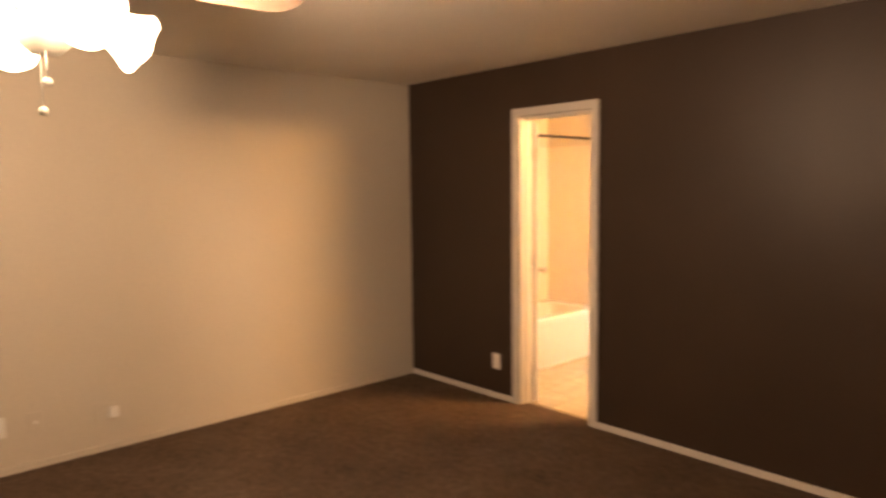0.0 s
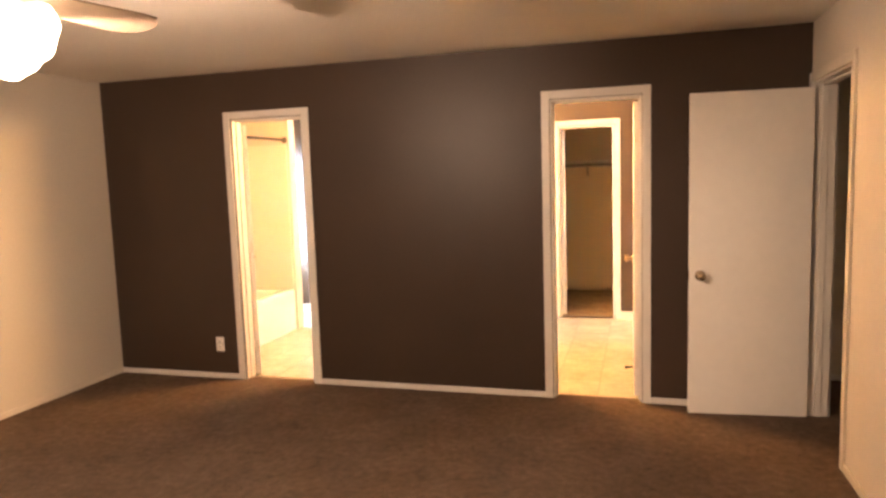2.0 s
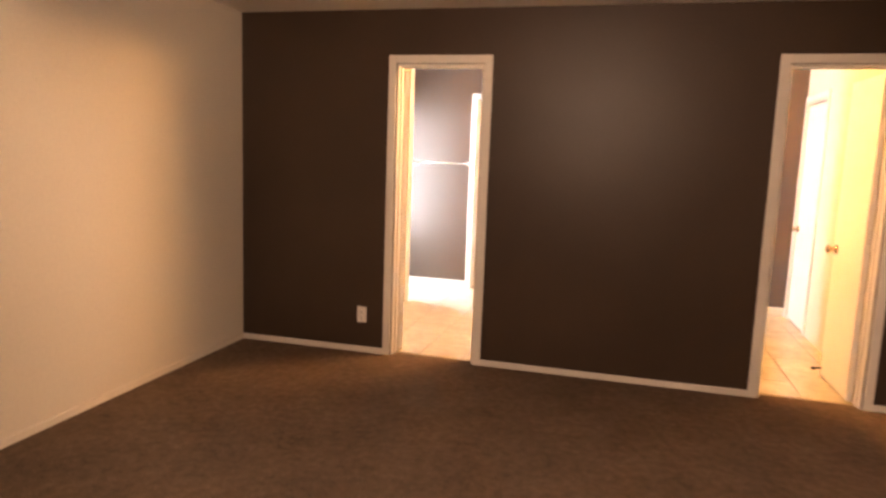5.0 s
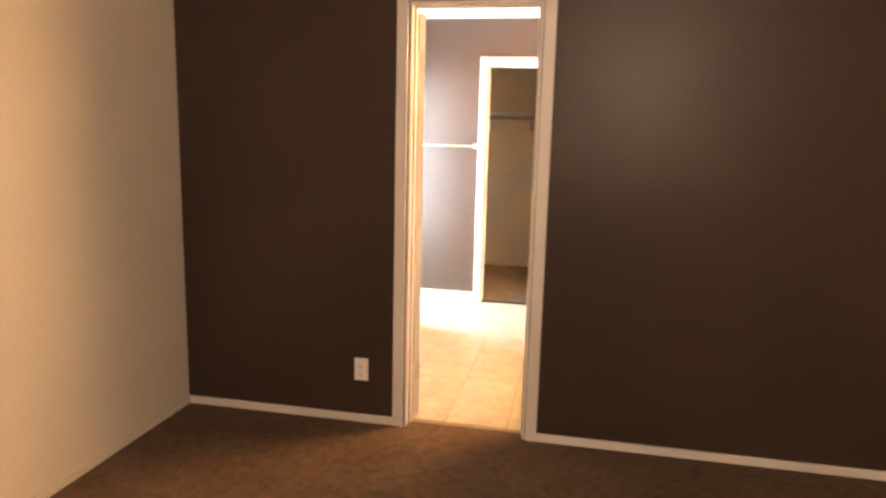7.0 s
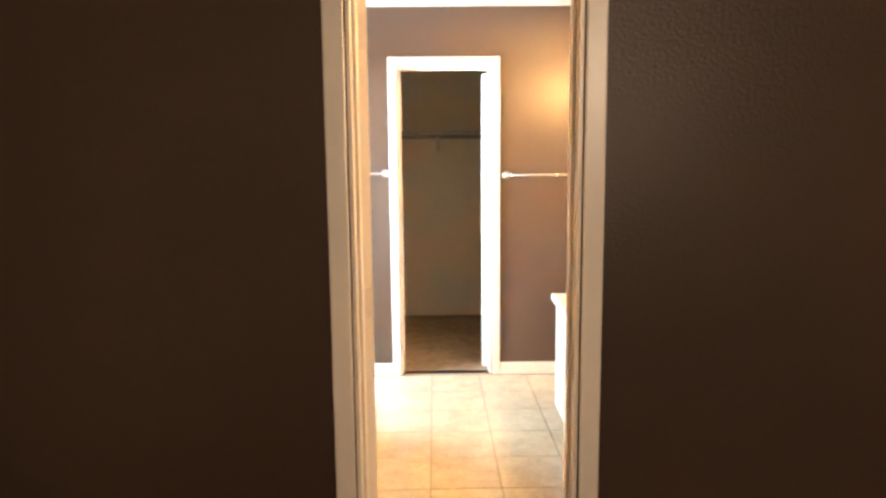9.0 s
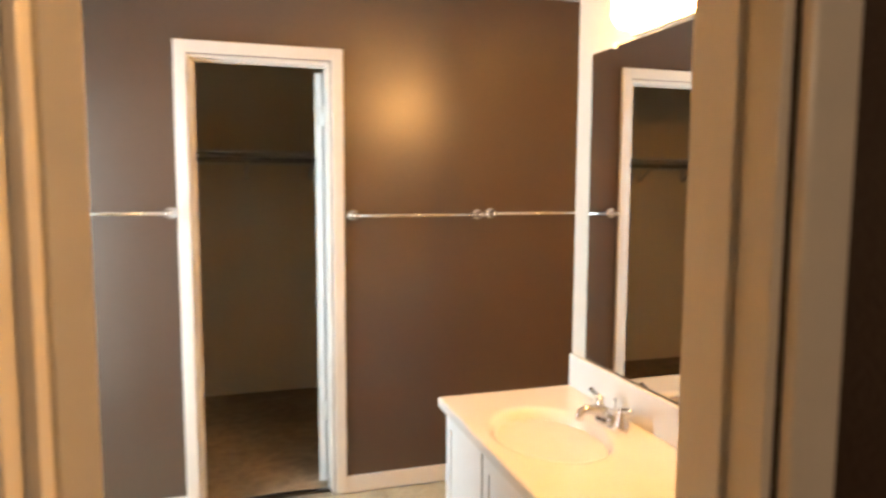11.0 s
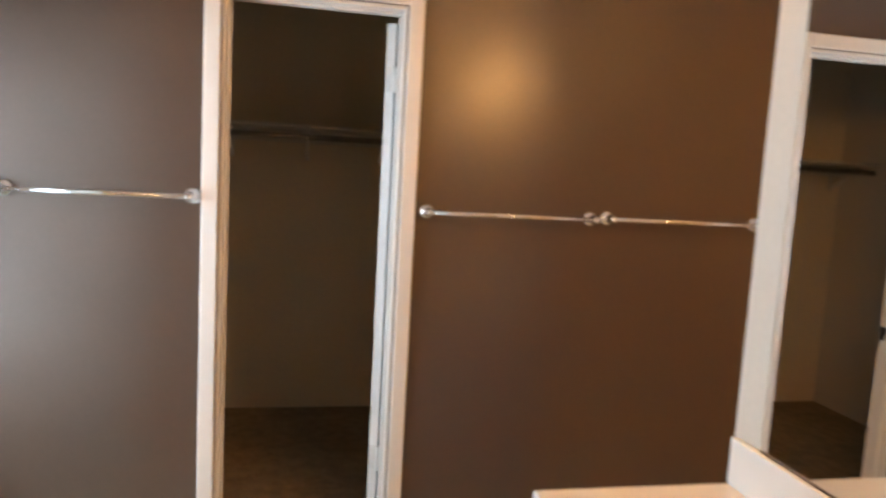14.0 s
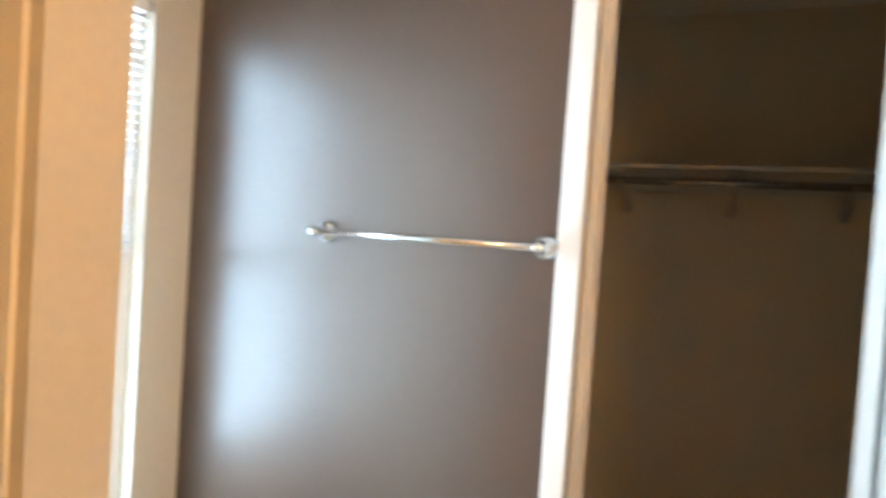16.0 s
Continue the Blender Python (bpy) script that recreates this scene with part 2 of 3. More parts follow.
wall_x("wall_north", -0.12, EAST + 0.12, 0.0, 0.12, [(*DOOR_A, 0, HEAD), (*DOOR_B, 0, HEAD)], BROWN, BEIGE,
       "dark brown satin accent wall with two doorways")
wall_y("wall_west", -0.12, 0.0, -6.6, 0.0, [], [BEIGE], "plain beige painted bedroom wall")
wall_x("wall_south", -0.12, 5.9, -6.72, -6.6, [], BEIGE, BEIGE, "plain beige painted wall at the bedroom's end")
wall_y("wall_east", EAST, EAST + 0.12, -6.65, 0.004, [(*ENTRY, 0, HEAD)], [BEIGE], "beige bedroom wall with the open entry doorway")
wall_x("wall_hall_north", EAST + 0.12, 7.0, 0.75, 0.87, [], BEIGE, BEIGE, "beige hall wall beyond the entry doorway")
# Unseen wall, set close so fan light bounces onto the hall's north wall
wall_y("wall_hall_bounce", 6.05, 6.17, -4.0, 0.75, [], [BEIGE], "unseen beige hall wall, set near the entry to bounce light")
wall_x("wall_hall_south", 5.56, 6.5, -4.0, -3.88, [], BEIGE, BEIGE, "beige wall closing the hall")
wall_y("wall_hall_west", EAST, EAST + 0.12, 0.12, 0.87, [], [BEIGE], "beige hall wall beside the bathroom")
wall_x("wall_closets", WEST_B, 4.8, BACK, BACK + 0.12, [(*CLOSET_A, 0, HEAD), (*CLOSET_B, 0, HEAD)], BATH_BROWN, LIT_CLOSET_PAINT,
       "brown satin bathroom wall with two closet doorways")
wall_x("wall_closet_end", WEST_B, 4.8, CLOSET_END, CLOSET_END + 0.12, [], LIT_CLOSET_PAINT, LIT_CLOSET_PAINT, "tan back wall of the closets, lamp warmth in the paint")
wall_y("wall_closet_partition", 2.50, 2.62, BACK + 0.12, CLOSET_END, [], [LIT_CLOSET_PAINT], "tan partition between the two closets, lamp warmth in the paint")
wall_y("wall_closet_east", 4.68, 4.8, BACK + 0.12, CLOSET_END, [], [LIT_CLOSET_PAINT], "tan end wall of the closet, lamp warmth in the paint")
wall_y("wall_window", WEST_B - 0.12, WEST_B, 0.12, CLOSET_END + 0.12, [(*WIN_Y, *WIN_Z)], [BEIGE], "off-white bathroom wall with a tall window")
wall_x("wall_wing", WEST_B, TUB_X + 0.02, *WING, [], BEIGE, BEIGE, "short off-white wing wall at the end of the bathtub")
wall_y("wall_bath_east", BATH_EAST, BATH_EAST + 0.12, 0.12, BACK, [(1.95, 2.60, 0, HEAD)], [BEIGE], "beige bathroom wall with a closed door")

VANITY_AT = Matrix.Translation((2.577, 1.809, 0))
WALL_LEN = 1.687
partition = solid("wall_vanity", BEIGE, (0.0, 0.12, -WALL_LEN, 0.0, 0.0, CEIL), label="off-white partition wall behind the vanity", category="wall")
partition.matrix_world = VANITY_AT

BASE = 0.048
board = dict(bevel=0.003, category="baseboard", group="baseboards")
for name, b in (("west", (0.0, 0.012, -6.6, -0.012, 0, BASE)), ("south", (0.012, 5.65, -6.6, -6.588, 0, BASE)),
                ("east", (EAST - 0.012, EAST, -6.58, ENTRY[0] - CASE, 0, BASE))):
    solid("baseboard_" + name, BEIGE, b, label="low beige painted baseboard along the carpet", **board)
for a, b in ((0.0, DOOR_A[0] - CASE), (DOOR_A[1] + CASE, DOOR_B[0] - CASE), (DOOR_B[1] + CASE, EAST - 0.002)):
    solid("baseboard_north", TRIM, (a, b, -0.012, 0.0, 0, BASE), label="low white baseboard under the brown wall", **board)
for a, b in ((WEST_B, CLOSET_A[0] - CASE), (CLOSET_A[1] + CASE, CLOSET_B[0] - CASE), (CLOSET_B[1] + CASE, BATH_EAST)):
    solid("baseboard_bathroom", TRIM, (a, b, BACK - 0.012, BACK, 0, 0.085), label="white baseboard under the brown bathroom wall", **board)
solid("baseboard_window", TRIM, (WEST_B, WEST_B + 0.012, WING[1], BACK - 0.012, 0, 0.085), label="white baseboard under the bathroom window", **board)
solid("baseboard_hall", TRIM, (EAST + 0.12, 6.05, 0.738, 0.75, 0, BASE), label="white baseboard along the hall wall", **board)


# ---- doors ----
def casing(door, a, b, y, out, head=HEAD, near=TRIM):
    """Moulded casing on one face of a wall along the door's own x; out: -1 or 1."""
    y0, y1 = sorted((y, y + 0.015 * out))
    for x0, x1, paint in ((a - CASE, a - 0.003, near), (b + 0.003, b + CASE, TRIM)):
        part("casing", boxed((x0, x1, y0, y1, 0, head + CASE), bevel=0.005), paint, door)
    part("head_casing", boxed((a - 0.003, b + 0.003, y0, y1, head + 0.003, head + CASE - 0.0005), bevel=0.005), near, door)


def knob(leaf, x, z, side, metal):
    bm = bmesh.new()
    m = Matrix.Translation((x, side[0], z)) @ Matrix.Rotation(radians(-90 * side[1]), 4, "X")
    lathe(bm, [(0, 0), (0.031, 0), (0.033, 0.003), (0.028, 0.008), (0.013, 0.012), (0.011, 0.026), (0.017, 0.034), (0.026, 0.043),
               (0.028, 0.052), (0.025, 0.061), (0.014, 0.066), (0, 0.067)], m)
    part("knob", bm, metal, leaf, "round metal door knob")


def door_leaf(door, hinge, width, turn, knob_z=0.91, metal=NICKEL, hinge_zs=(0.25, 1.05, 1.80), flip=1, height=2.02, gap=0.002):
    """A flush leaf hung at a point of the door; it reaches along its own +x, its thickness towards its own flip*y."""
    t = 0.035 * flip
    leaf = part("door_leaf", boxed((gap, width, min(0, t), max(0, t), 0.012, height), bevel=0.002), DOOR, door,
                m=Matrix.Translation(hinge) @ Matrix.Rotation(radians(turn), 4, "Z"))
    for side in ((min(0, t), -1), (max(0, t), 1)):
        knob(leaf, width - 0.065, knob_z, side, metal)
    part("latch_plate", boxed((width - 0.0005, width + 0.0015, min(0, t) + 0.005, max(0, t) - 0.005, knob_z - 0.03, knob_z + 0.03)), metal, leaf)
    for z in hinge_zs:
        bm = boxed((-0.001, gap - 0.0005, min(0, t) + 0.002, max(0, t) - 0.002, z - 0.045, z + 0.045))
        tube(bm, [(-0.004, -0.006 * flip, z - 0.047), (-0.004, -0.006 * flip, z + 0.047)], 0.006 if gap < 0.005 else 0.009)
        part("hinge", bm, TRIM, leaf, "painted hinge")
    return leaf


def doorway(name, a, b, y0, y1, label, m=Matrix(), stop_side=0.5, near=TRIM, strike=1):
    """Jambs, stops and casings of an opening from a to b along the door's own x, in a wall from y0 to y1."""
    mid = (a + b) / 2
    d = thing(name, m @ Matrix.Translation((mid, 0, 0)), label, "door", kind="structure")
    a, b = a - mid, b - mid
    e = 0.012
    part("jamb", boxed((a, a + e, y0 + 0.001, y1 - 0.001, 0, HEAD - e), bevel=0.002), TRIM, d)
    part("jamb", boxed((b - e, b, y0 + 0.001, y1 - 0.001, 0, HEAD - e), bevel=0.002), TRIM, d)
    part("head_jamb", boxed((a, b, y0 + 0.001, y1 - 0.001, HEAD - e, HEAD), bevel=0.002), TRIM, d)
    s = y0 + (y1 - y0) * stop_side
    part("door_stop", boxed((a + e, a + e + 0.01, s - 0.016, s + 0.016, 0, HEAD - e - 0.01), (b - e - 0.01, b - e, s - 0.016, s + 0.016, 0, HEAD - e - 0.01),
                            (a + e, b - e, s - 0.016, s + 0.016, HEAD - e - 0.01, HEAD - e), bevel=0.002), TRIM, d)
    x = b - e if strike > 0 else a + e
    part("strike_plate", boxed((min(x, x - 0.002 * strike), max(x, x - 0.002 * strike), y1 - 0.032, y1 - 0.006, 0.87, 0.93)), BRONZE, d, "dark metal strike plate")
    casing(d, a, b, y0, -1)
    casing(d, a, b, y1, 1, near=near)
    return d


E_ = 0.012
w = DOOR_A[1] - DOOR_A[0]
d = doorway("door_1", *DOOR_A, 0.0, 0.12, "white doorway into the bathroom, its flush door swung wide open")
door_leaf(d, (-w / 2 + E_ + 0.003, 0.126, 0), 0.575, 129, flip=-1)
w = DOOR_B[1] - DOOR_B[0]
d = doorway("door_2", *DOOR_B, 0.0, 0.12, "white bathroom doorway with a flush white door standing open", strike=-1)
leaf = door_leaf(d, (w / 2 - E_ - 0.003, 0.126, 0), 0.565, 91, flip=1)
bm = bmesh.new()
tube(bm, [(0.53, -0.0, 0.07), (0.53, 0.035 + 0.045, 0.06)], 0.006)
tube(bm, [(0.53, 0.035 + 0.045, 0.06), (0.53, 0.035 + 0.062, 0.058)], 0.012)
part("bumper", bm, RUBBER, leaf, "black rubber door bumper")
w = CLOSET_A[1] - CLOSET_A[0]
d = doorway("door_3", *CLOSET_A, BACK, BACK + 0.12, "white closet doorway with its door folded back inside", strike=-1)
door_leaf(d, (w / 2 - E_ - 0.014, BACK + 0.126, 0), 0.575, 66, flip=1, gap=0.006, hinge_zs=(0.38, 1.82))
w = CLOSET_B[1] - CLOSET_B[0]
d = doorway("door_4", *CLOSET_B, BACK, BACK + 0.12, "white closet doorway beside the towel bars, door open inside")
door_leaf(d, (-w / 2 + E_ + 0.014, BACK + 0.126, 0), 0.575, 114, flip=-1, gap=0.006, hinge_zs=(0.38, 1.82))
turned = Matrix.Translation((EAST, 0, 0)) @ Matrix.Rotation(radians(90), 4, "Z")
d = doorway("door_5", *ENTRY, -0.12, 0.0, "entry doorway with a flush white door opened against the wall", turned, near=BEIGE, strike=-1)
w = ENTRY[1] - ENTRY[0]
door_leaf(d, (w / 2 - E_ - 0.003, 0.006, 0), 0.70, 94.5, flip=1, knob_z=0.90, metal=NICKEL)
turned = Matrix.Translation((BATH_EAST, 0, 0)) @ Matrix.Rotation(radians(90), 4, "Z")
d = doorway("door_6", 1.95, 2.60, -0.12, 0.0, "closed flush white door in the bathroom side wall", turned, stop_side=0.3)
door_leaf(d, (-0.325 + E_ + 0.003, -0.041, 0), 0.615, 0, flip=1, knob_z=0.88)


for a, b in (CLOSET_A, CLOSET_B):
    solid("trim", BRONZE, (a + E_ + 0.002, b - E_ - 0.002, BACK + 0.035, BACK + 0.070, 0.0, 0.0115), bevel=0.003, label="dark metal strip between tile and closet carpet", category="threshold")


# ---- window ----
def window():
    y0, y1, (z0, z1) = *WIN_Y, WIN_Z
    x = WEST_B
    win = thing("window_1", Matrix.Translation((x, (y0 + y1) / 2, z0)), "white vinyl single-hung window with a raised mini blind, bright daylight", "window", kind="structure")
    h, r, f = z1 - z0, (y1 - y0) / 2, 0.035
    part("window_frame", boxed((-0.1, -0.04, -r, -r + f, 0, h), (-0.1, -0.04, r - f, r, 0, h), (-0.1, -0.04, -r + f, r - f, h - f, h), (-0.1, -0.04, -r + f, r - f, 0, f), bevel=0.003), VINYL, win)
    part("meeting_rail", boxed((-0.095, -0.05, -r + f, r - f, h / 2 - 0.02, h / 2 + 0.02), bevel=0.003), VINYL, win)
    for a, b in ((f, h / 2 - 0.02), (h / 2 + 0.02, h - f)):
        p = part("pane", boxed((-0.074, -0.070, -r + f, r - f, a, b)), GLASS, win)
        p.visible_shadow = False
    part("window_sill", boxed((-0.04, 0.035, -r - 0.03, r + 0.03, -0.022, 0.0), bevel=0.004), TRIM, win, "white painted sill")
    bm = bmesh.new()
    z = h - 0.05
    while z > h / 2 + 0.02:
        box(bm, -0.034, -0.010, -r + 0.012, r - 0.012, z, z + 0.0012)
        z -= 0.024
    part("blind_slats", bm, VINYL, win, "thin white mini-blind slats")
    part("blind_headrail", boxed((-0.038, -0.008, -r + 0.008, r - 0.008, h - 0.03, h - 0.002), bevel=0.002), VINYL, win)


window()
lamp("window_light", "AREA", WINDOW_WATTS, (0.63, 0.84, 1.0), Matrix.Translation((WEST_B - 0.16, sum(WIN_Y) / 2, sum(WIN_Z) / 2)) @ Matrix.Rotation(radians(-90), 4, "Y"),
     WIN_Z[1] - WIN_Z[0] - 0.06, WIN_Y[1] - WIN_Y[0] - 0.06)
solid("backdrop", OUTSIDE, (-4.0, -3.95, -1.5, 6.5, -2, 6), label="bright hazy daylight outside the window", category="backdrop")


# ---- bathtub ----
def bathtub():
    x0, x1, y0, y1, rim = WEST_B, TUB_X, 0.12, WING[0], 0.43
    tub = thing("bathtub", Matrix.Translation(((x0 + x1) / 2, (y0 + y1) / 2, 0)), "white enamel alcove bathtub with a straight apron", "bathtub")
    a, b = (x1 - x0) / 2, (y1 - y0) / 2
    bm = bmesh.new()
    box(bm, a - 0.025, a - 0.004, -b, b, 0.0, rim - 0.03, bevel=0.004)
    part("apron", bm, ENAMEL, tub)
    bm = bmesh.new()
    n = 56
    def ring(rx, ry, z, power):
        out = []
        for k in range(n):
            c, s = math.cos(2 * math.pi * k / n), math.sin(2 * math.pi * k / n)
            out.append(bm.verts.new((rx * math.copysign(abs(c) ** (2 / power), c), ry * math.copysign(abs(s) ** (2 / power), s), z)))
        return out
    rings = [ring(a, b, rim - 0.045, 60), ring(a, b, rim - 0.008, 60), ring(a - 0.006, b - 0.006, rim, 50), ring(a - 0.085, b - 0.10, rim, 7), ring(a - 0.10, b - 0.115, rim - 0.012, 6),
             ring(a - 0.14, b - 0.18, 0.14, 5), ring(a - 0.18, b - 0.24, 0.08, 5), ring(a - 0.26, b - 0.36, 0.07, 4)]
    for p, q in zip(rings, rings[1:]):
        for k in range(n):
            bm.faces.new((p[k], p[(k + 1) % n], q[(k + 1) % n], q[k])).smooth = True
    bm.faces.new(rings[-1])
    part("basin", bm, ENAMEL, tub)
    top = 1.95
    sur = thing("tub_surround", Matrix.Translation((x0, y0, rim)), "cream moulded wall surround above the bathtub", "tub surround", kind="structure")
    h, t = top - rim, 0.008
    part("panel", boxed((0, t, t, y1 - y0 - t, 0.0, h), bevel=0.002), SURROUND, sur)
    part("panel", boxed((0, x1 - x0 - 0.005, 0, t, 0.0, h), bevel=0.002), SURROUND, sur)
    part("panel", boxed((0, x1 - x0 - 0.005, y1 - y0 - t, y1 - y0, 0.0, h), bevel=0.002), SURROUND, sur)
    rod = thing("shower_rod", Matrix.Translation((x1 - 0.03, (y0 + y1) / 2, 1.997)), "dark metal shower curtain rod across the bathtub alcove", "shower rod")
    bm = bmesh.new()
    tube(bm, [(0, -b + 0.004, 0), (0, b - 0.004, 0)], 0.0125)
    part("rod", bm, BRONZE, rod)
    for s in (-1, 1):
        bm = bmesh.new()
        lathe(bm, [(0, 0), (0.032, 0), (0.030, 0.006), (0.016, 0.018), (0, 0.018)], Matrix.Translation((0, s * b, 0)) @ Matrix.Rotation(radians(90 * s), 4, "X"))
        part("flange", bm, BRONZE, rod)


bathtub()


# ---- vanity ----
DEPTH, TOP, LENGTH = 0.544, 0.735, 1.668
FAR = -0.016                                        # the worktop's far end from the partition's end


def vanity():
    cab = thing("vanity_cabinet", VANITY_AT @ Matrix.Translation((-DEPTH / 2, FAR - LENGTH / 2, 0)), "white painted vanity cabinet with panel doors and drawers", "cabinet")
    a, b = DEPTH / 2 - 0.022, LENGTH / 2
    part("body", boxed((-a + 0.02, DEPTH / 2 - 0.002, -b + 0.004, b - 0.018, 0.10, TOP - 0.035)), CABINET, cab)
    part("toe_kick", boxed((-a + 0.075, DEPTH / 2 - 0.002, -b + 0.004, b - 0.018, 0.0, 0.10)), CABINET, cab)
    bays = ((b - 0.030, b - 0.385, "door"), (b - 0.40, b - 0.855, "drawer"), (b - 0.87, b - 1.32, "door"), (b - 1.335, b - 1.65, "door"))
    z0, z1 = 0.125, TOP - 0.055

    def front(name, y0, y1, za, zb):
        y0, y1 = sorted((y0, y1))
        s = 0.045
        f = part(name, boxed((-a + 0.006, -a + 0.0195, y0, y1, za, zb), (-a, -a + 0.006, y0, y0 + s, za, zb), (-a, -a + 0.006, y1 - s, y1, za, zb),
                             (-a, -a + 0.006, y0 + s, y1 - s, za, za + s), (-a, -a + 0.006, y0 + s, y1 - s, zb - s, zb), bevel=0.0015), CABINET, cab)
        return f
    for y1, y0, what in bays:
        if what == "door":
            front("door", y0, y1, z0, z1)
        else:
            for k in range(3):
                step = (z1 - z0) / 3
                front("drawer", y0, y1, z0 + k * step + 0.004, z0 + (k + 1) * step - 0.004)

    top = thing("vanity_worktop", VANITY_AT @ Matrix.Translation((0, FAR, TOP)), "cream cultured-marble vanity top with a moulded oval basin", "worktop")
    bm = bmesh.new()
    cx, cy, rx, ry, n = -0.315, -0.43, 0.17, 0.225, 64
    x0, x1, y0, y1 = -DEPTH, -0.004, -LENGTH, 0.0
    angles = sorted([2 * math.pi * k / n for k in range(n)] + [math.atan2(y - cy, x - cx) % (2 * math.pi) for x in (x0, x1) for y in (y0, y1)])
    edge, rim = [], []
    for ang in angles:
        c, s = math.cos(ang), math.sin(ang)
        far = min([(x1 - cx) / c if c > 1e-9 else (x0 - cx) / c if c < -1e-9 else 9, (y1 - cy) / s if s > 1e-9 else (y0 - cy) / s if s < -1e-9 else 9])
        edge.append((cx + far * c, cy + far * s))
        rim.append((c, s))
    def loop(pts):
        return [bm.verts.new(p) for p in pts]
    rings = [loop([(x, y, -0.034) for x, y in edge]), loop([(x, y, -0.006) for x, y in edge]),
             loop([(x + (0.005 if x < x0 + 0.01 else 0), y - (0.005 if y > y1 - 0.01 else 0), 0) for x, y in edge])]
    for k, z in ((1.14, 0.0), (1.08, -0.001), (1.03, -0.005), (0.99, -0.014), (0.95, -0.032), (0.90, -0.058), (0.82, -0.088), (0.70, -0.114), (0.52, -0.134), (0.3, -0.144), (0.12, -0.147)):
        rings.append(loop([(cx + rx * k * c, cy + ry * k * s, z) for c, s in rim]))
    for i, (p, q) in enumerate(zip(rings, rings[1:])):
        for k in range(len(p)):
            f = bm.faces.new((p[k], p[(k + 1) % len(p)], q[(k + 1) % len(p)], q[k]))
            f.smooth = i > 2
    bm.faces.new(rings[-1])
    part("counter", bm, MARBLE, top)
    part("backsplash", boxed((-0.022, -0.002, -LENGTH, 0.0, 0.0, 0.123), bevel=0.004), MARBLE, top)
    bm = bmesh.new()
    lathe(bm, [(0, 0.004), (0.012, 0.003), (0.021, 0.0), (0.022, -0.004)], Matrix.Translation((cx, cy, -0.144)))
    part("drain", bm, CHROME, top, "chrome drain")
    bm = bmesh.new()
    lathe(bm, [(0, 0.003), (0.011, 0.002), (0.013, 0.0)], Matrix.Translation((cx - rx * 0.925, cy, -0.046)) @ Matrix.Rotation(radians(65), 4, "Y"))
    part("overflow", bm, CHROME, top)

    tap = thing("faucet", VANITY_AT @ Matrix.Translation((-0.10, FAR + cy, TOP)), "chrome centre-set bathroom faucet with two lever handles", "faucet")
    bm = bmesh.new()
    lathe(bm, [(0, 0), (0.03, 0), (0.031, 0.008), (0.027, 0.016), (0, 0.018)], squash=(0.95, 3.0), steps=36)
    part("base", bm, CHROME, tap)
    bm = bmesh.new()
    tube(bm, [(0.016, 0, 0.014), (0.004, 0, 0.034), (-0.03, 0, 0.047), (-0.062, 0, 0.056), (-0.088, 0, 0.058), (-0.103, 0, 0.052), (-0.110, 0, 0.040), (-0.111, 0, 0.028)],
         [0.020, 0.021, 0.019, 0.016, 0.0145, 0.014, 0.0135, 0.013], 18)
    part("spout", bm, CHROME, tap)
    bm = bmesh.new()
    tube(bm, [(0.017, 0, 0.018), (0.017, 0, 0.075)], 0.003)
    lathe(bm, [(0, 0.086), (0.006, 0.083), (0.007, 0.077), (0.003, 0.073)], Matrix.Translation((0.017, 0, 0)))
    part("lift_rod", bm, CHROME, tap)
    for s in (-1, 1):
        bm = bmesh.new()
        lathe(bm, [(0.025, 0.010), (0.0245, 0.018), (0.019, 0.036), (0.0135, 0.058), (0.013, 0.066), (0.009, 0.073), (0, 0.075)], Matrix.Translation((0, s * 0.062, 0)))
        tube(bm, [(0, s * 0.060, 0.066), (-0.001, s * 0.076, 0.071), (-0.003, s * 0.098, 0.077), (-0.004, s * 0.118, 0.081), (-0.004, s * 0.124, 0.0815)], [0.010, 0.0085, 0.0088, 0.0088, 0.004])
        part("handle", bm, CHROME, tap, "chrome lever handle")

    mir = thing("mirror", VANITY_AT @ Matrix.Translation((0, -0.112, TOP + 0.127)), "large frameless wall mirror above the vanity", "mirror")
    part("mirror_glass", boxed((-0.007, -0.001, -1.55, 0.0, 0.0, 1.094), bevel=0.001), MIRROR, mir)
    part("bottom_channel", boxed((-0.010, -0.0005, -1.55, 0.0, -0.0038, -0.0003)), BRONZE, mir, "thin dark metal channel")
    for y in (-0.149, -0.75, -1.3):
        part("clip", boxed((-0.011, -0.0005, y - 0.012, y + 0.012, 1.087, 1.107), bevel=0.002), PLASTIC, mir, "clear plastic mirror clip")


def vanity_light(m):
    bar = thing("vanity_light", m, "lit vanity light bar with a frosted acrylic cover", "wall lamp", "vanity lights")
    part("backplate", boxed((-0.02, -0.0005, -0.80, 0.0, 0.0, 0.15), bevel=0.003), TRIM, bar)
    bm = bmesh.new()
    prof = [(-0.02, 0.012), (-0.075, 0.018), (-0.10, 0.045), (-0.10, 0.105), (-0.075, 0.132), (-0.02, 0.138)]
    a = [bm.verts.new((x, -0.785, z)) for x, z in prof]
    b = [bm.verts.new((x, -0.015, z)) for x, z in prof]
    for k in range(len(prof)):
        bm.faces.new((a[k], a[(k + 1) % len(prof)], b[(k + 1) % len(prof)], b[k]))
    bm.faces.new(a[::-1]), bm.faces.new(b)
    part("diffuser", bm, DIFFUSER, bar, "glowing warm acrylic cover")


vanity()
vanity_light(VANITY_AT @ Matrix.Translation((0, -0.37, 1.965)))
